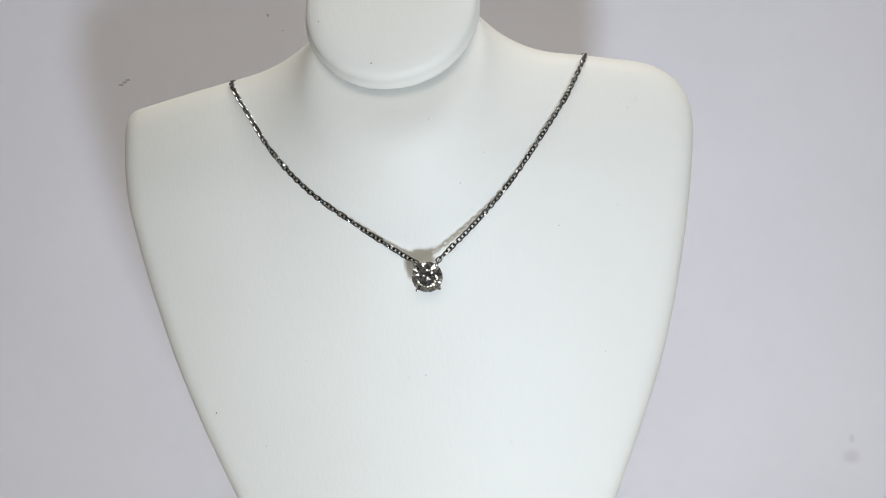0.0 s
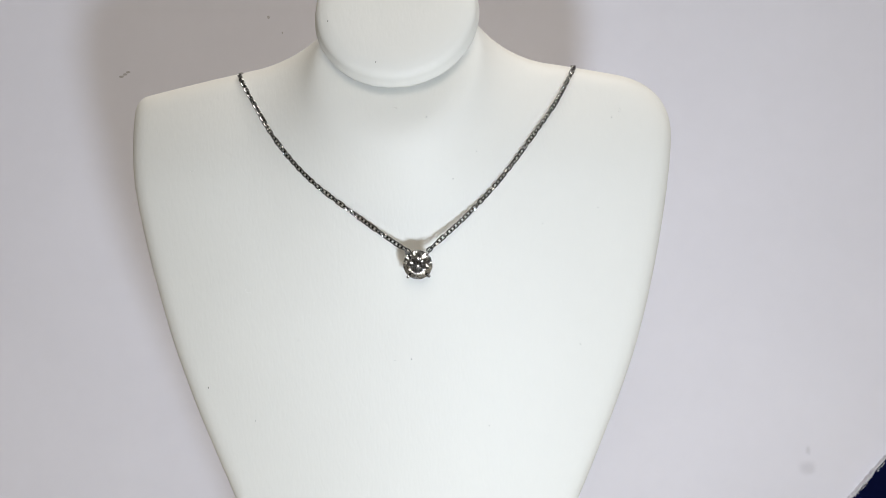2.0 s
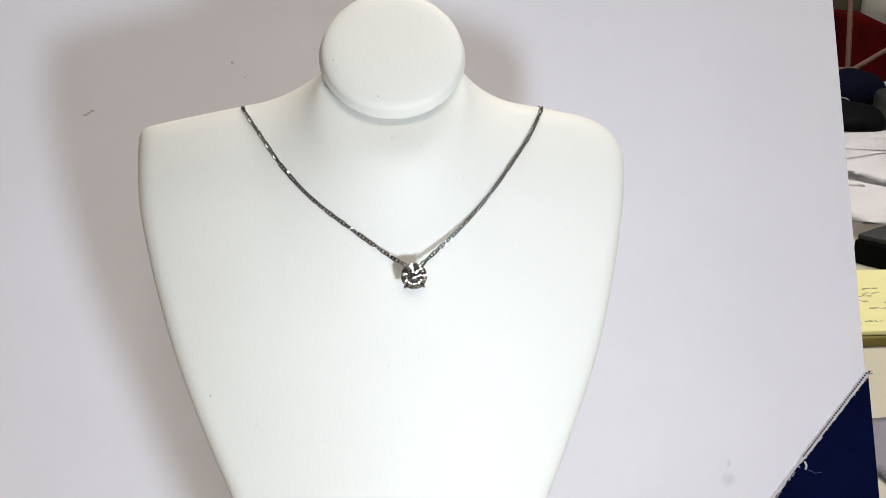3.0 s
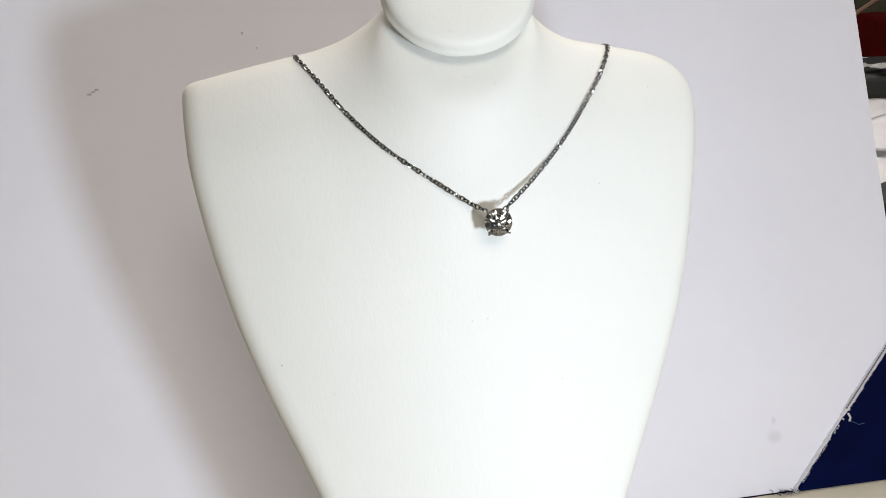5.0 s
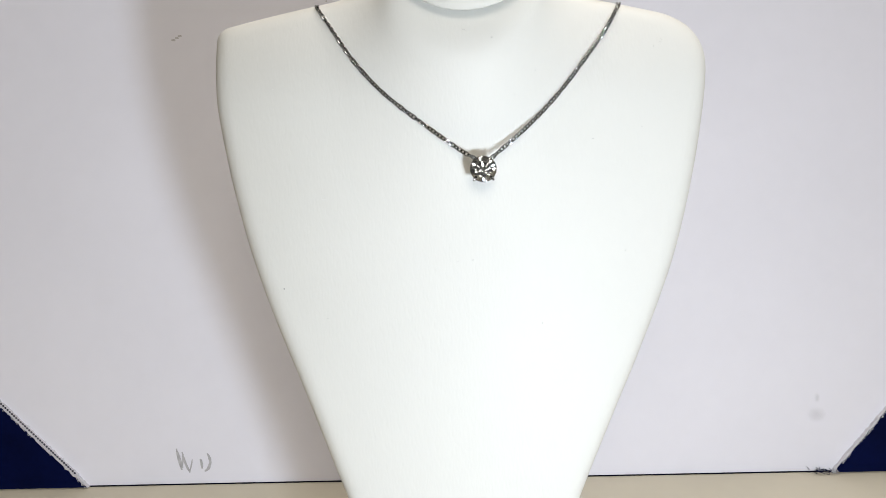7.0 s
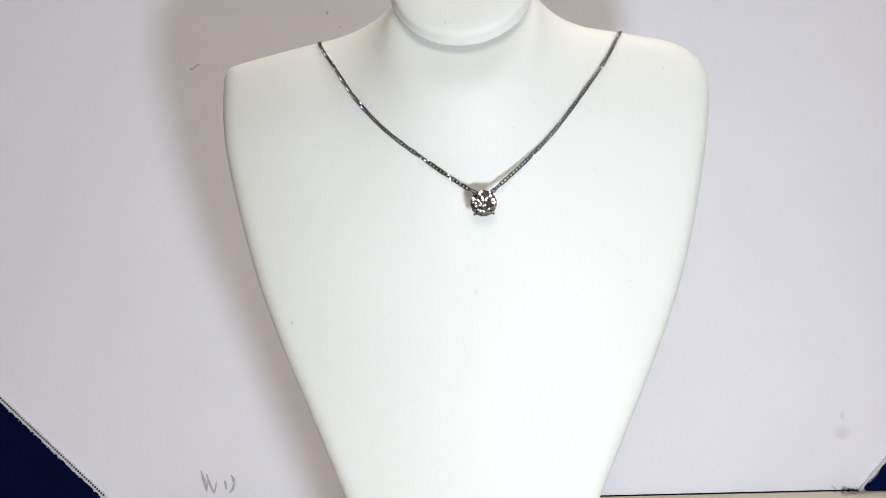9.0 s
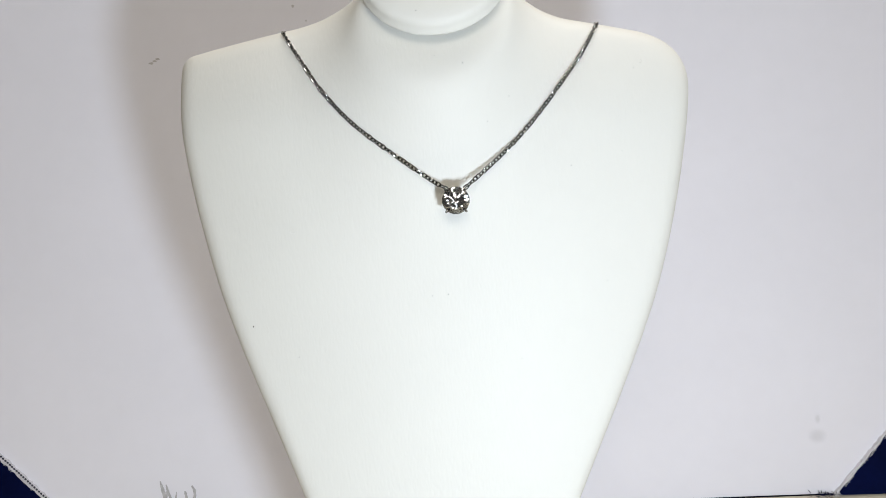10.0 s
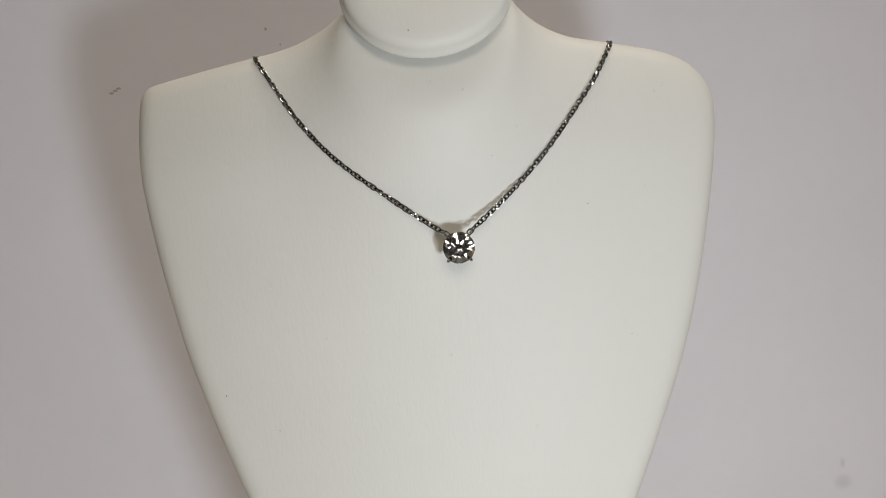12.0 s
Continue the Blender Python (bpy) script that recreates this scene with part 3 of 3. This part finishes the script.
# ---- things lying on the desk beyond the blotter ----
PRINT = material("grey_print", (0.30, 0.28, 0.17), 0.9, vary=0.2, vary_scale=200)


def sheet(name, centre, size, turn, mat, label, height=0.0005, z=0.0, category="paper", wave=0.0015, seed=0):
    bm = bmesh.new()
    n = 12
    rows = []
    m = pose(centre[0], centre[1], z + height, 0, 0, turn)
    for j in range(n + 1):
        rows.append([bm.verts.new(m @ Vector(((i / n - 0.5) * size[0], (j / n - 0.5) * size[1], wave * (1 + noise.noise((i / 3.1 + seed, j / 3.3, seed)))))) for i in range(n + 1)])
    for j in range(n):
        for i in range(n):
            bm.faces.new((rows[j][i], rows[j][i + 1], rows[j + 1][i + 1], rows[j + 1][i]))
    bmesh.ops.solidify(bm, geom=bm.faces[:], thickness=height)
    return thing(name, bm, mat, label, category, smooth=True)


sheet("lilac_paper", (0.335, 0.055), (0.11, 0.10), 4, LILAC, "lilac-grey paper slip lying on the beige desk", seed=1)
note = base("yellow_note", (0.43, 0.285, 0), "pale yellow printed paper note lying on the desk", "paper")
bm = bmesh.new()
box(bm, (0.20, 0.142, 0.004), pose(0.44, 0.2845, 0.010, 0, 0, -2), 0.0015)
part("pad", bm, YELLOW, note)
# lower half of the yellow pad, coloured olive to show its side in shade
bm = bmesh.new()
box(bm, (0.202, 0.146, 0.008), pose(0.44, 0.2835, 0.004, 0, 0, -2), 0.0015)
part("shaded_side", bm, material("yellow_pad_in_shade", (0.17, 0.14, 0.03), 0.9, vary=0.3, vary_scale=40), note, "side of the yellow pad, its shade put into an olive colour")
rng = random.Random(3)
for i in range(16):
    bm = bmesh.new()
    u0, v0 = 0.365 + rng.uniform(-0.018, 0.07), 0.228 + 0.0055 * i
    for k in range(4):
        blob(bm, u0 + 0.004 * k, v0 + rng.uniform(-0.0015, 0.0015), 0.01215, rng.uniform(0.0012, 0.0035), rng.uniform(0.0006, 0.0018), 60 + 4 * i + k, Matrix.Identity(4))
    part("print_mark", bm, PRINT, note, "grey mark of print")

case = base("black_case", (0.579, 0.405, 0), "black hard plastic case lying on the desk", "case")
bm = bmesh.new()
box(bm, (0.16, 0.11, 0.024), pose(0.579, 0.405, 0.0122, 0, 0, 31), 0.002)
part("shell", bm, BLACK, case)
bm = bmesh.new()
box(bm, (0.157, 0.107, 0.006), pose(0.579, 0.405, 0.0272, 0, 0, 31), 0.002)
part("lid", bm, CHARCOAL, case, "charcoal plastic lid")
for k, (c, s, a) in enumerate([((0.90, 0.93), (0.40, 0.32), 12), ((0.80, 0.78), (0.42, 0.30), -8), ((0.70, 0.62), (0.36, 0.26), 5), ((0.79, 0.72), (0.30, 0.21), 24)]):
    sheet("paper_page", c, s, a, SHEET, "loose white paper page in a heap on the desk", z=0.006 * k, wave=0.007, seed=5 + k, height=0.001)

bag = base("black_bag", (0.885, 1.19, 0), "black soft bag lying on the desk behind the papers", "bag")
bm = bmesh.new()
bmesh.ops.create_uvsphere(bm, u_segments=40, v_segments=22, radius=1, matrix=pose(0.885, 1.215, 0.020, 0, 0, 12) @ Matrix.Diagonal((0.088, 0.145, 0.040, 1)))
for v in bm.verts:
    v.co += Vector((0, 0, 0.010 * noise.noise(v.co * 18)))
    v.co.z = max(v.co.z, 0.001)
part("body", bm, BLACK, bag, smooth=True)
bm = bmesh.new()
tube(bm, [(0.86, 1.30, 0.035), (0.90, 1.325, 0.047), (0.95, 1.33, 0.050), (0.99, 1.30, 0.040), (1.00, 1.26, 0.020)], 0.003, 8)
part("strap", bm, material("grey_webbing", (0.16, 0.16, 0.155), 0.8, vary=0.2, vary_scale=80), bag, "grey webbing strap", True)
bm = bmesh.new()
box(bm, (0.28, 0.40, 0.048), pose(1.220, 1.305, 0.024, 0, 0, -25.5), 0.012, 3)
thing("charcoal_sleeve", bm, CHARCOAL, "charcoal padded sleeve lying flat on the desk", "sleeve")
sheet("white_envelope", (1.178, 1.452), (0.075, 0.07), 22, SHEET, "white envelope lying on the charcoal sleeve", seed=14, height=0.004, z=0.047)
bm = bmesh.new()
bmesh.ops.create_uvsphere(bm, u_segments=28, v_segments=14, radius=1, matrix=pose(1.085, 1.45, 0.035, 0, 0, 10) @ Matrix.Diagonal((0.085, 0.06, 0.046, 1)))
for v in bm.verts:
    v.co += Vector((0, 0, 0.012 * noise.noise(v.co * 16)))
    v.co.z = max(v.co.z, 0.001)
thing("navy_cloth", bm, NAVY, "crumpled dark navy cloth on the desk", "cloth", smooth=True)

bm = bmesh.new()
box(bm, (0.62, 0.20, 0.205), pose(1.49, 1.71, 0.1025, 0, 0, -4), 0.02, 3)
bmesh.ops.subdivide_edges(bm, edges=[e for e in bm.edges if e.calc_length() > 0.1], cuts=12, use_grid_fill=True)
for v in bm.verts:
    v.co.z *= 1 - 0.36 * min(max((v.co.x - 1.19) / 0.17, 0), 1)
    v.co += Vector((0, 0.006 * noise.noise(v.co * 11), 0.008 * noise.noise(v.co * 7)))
    v.co.z = max(v.co.z, 0)
thing("red_box", bm, RED, "dark red cloth-covered box at the back of the desk", "box")
rack = base("wooden_frame", (1.135, 1.54, 0), "thin pinkish wooden frame standing against the red box", "frame")
for p, q in (((1.137, 1.545, 0.0), (1.117, 1.56, 0.29)), ((1.04, 1.55, 0.076), (1.15, 1.537, 0.076)), ((1.132, 1.535, 0.074), (1.36, 1.56, 0.195))):
    bm = bmesh.new()
    tube(bm, [p, q], 0.006, 8)
    part("rod", bm, TAN, rack)
bm = bmesh.new()
box(bm, (0.40, 0.16, 0.30), pose(1.12, 1.90, 0.15, 0, 0, 8), 0.01)
thing("olive_carton", bm, OLIVE, "olive brown cardboard carton at the back of the desk", "carton")
bm = bmesh.new()
box(bm, (0.46, 0.16, 0.32), pose(1.72, 1.94, 0.16, 0, 0, -4), 0.01)
thing("brown_carton", bm, OLIVE, "dark olive brown carton standing behind the red box", "carton")
bm = bmesh.new()
bmesh.ops.create_uvsphere(bm, u_segments=30, v_segments=18, radius=1, matrix=pose(1.405, 1.90, 0.15) @ Matrix.Diagonal((0.075, 0.06, 0.15, 1)))
for v in bm.verts:
    v.co += Vector((0.02 * noise.noise(v.co * 15), 0.02 * noise.noise(v.co * 17 + Vector((3, 0, 0))), 0.01 * noise.noise(v.co * 12)))
    v.co.z = max(v.co.z, 0.0)
thing("grey_sack", bm, material("grey_beige_cloth", (0.26, 0.25, 0.215), 0.9, vary=0.25, vary_scale=14), "grey-beige cloth sack behind the red box", "sack", smooth=True)
sheet("pale_cloth", (1.115, 1.205), (0.14, 0.075), 14, material("pale_grey_cloth", (0.52, 0.52, 0.49), 0.9, vary=0.3, vary_scale=30), "crumpled pale grey cloth lying on the charcoal sleeve", z=0.047, category="cloth", wave=0.012, seed=21, height=0.002)
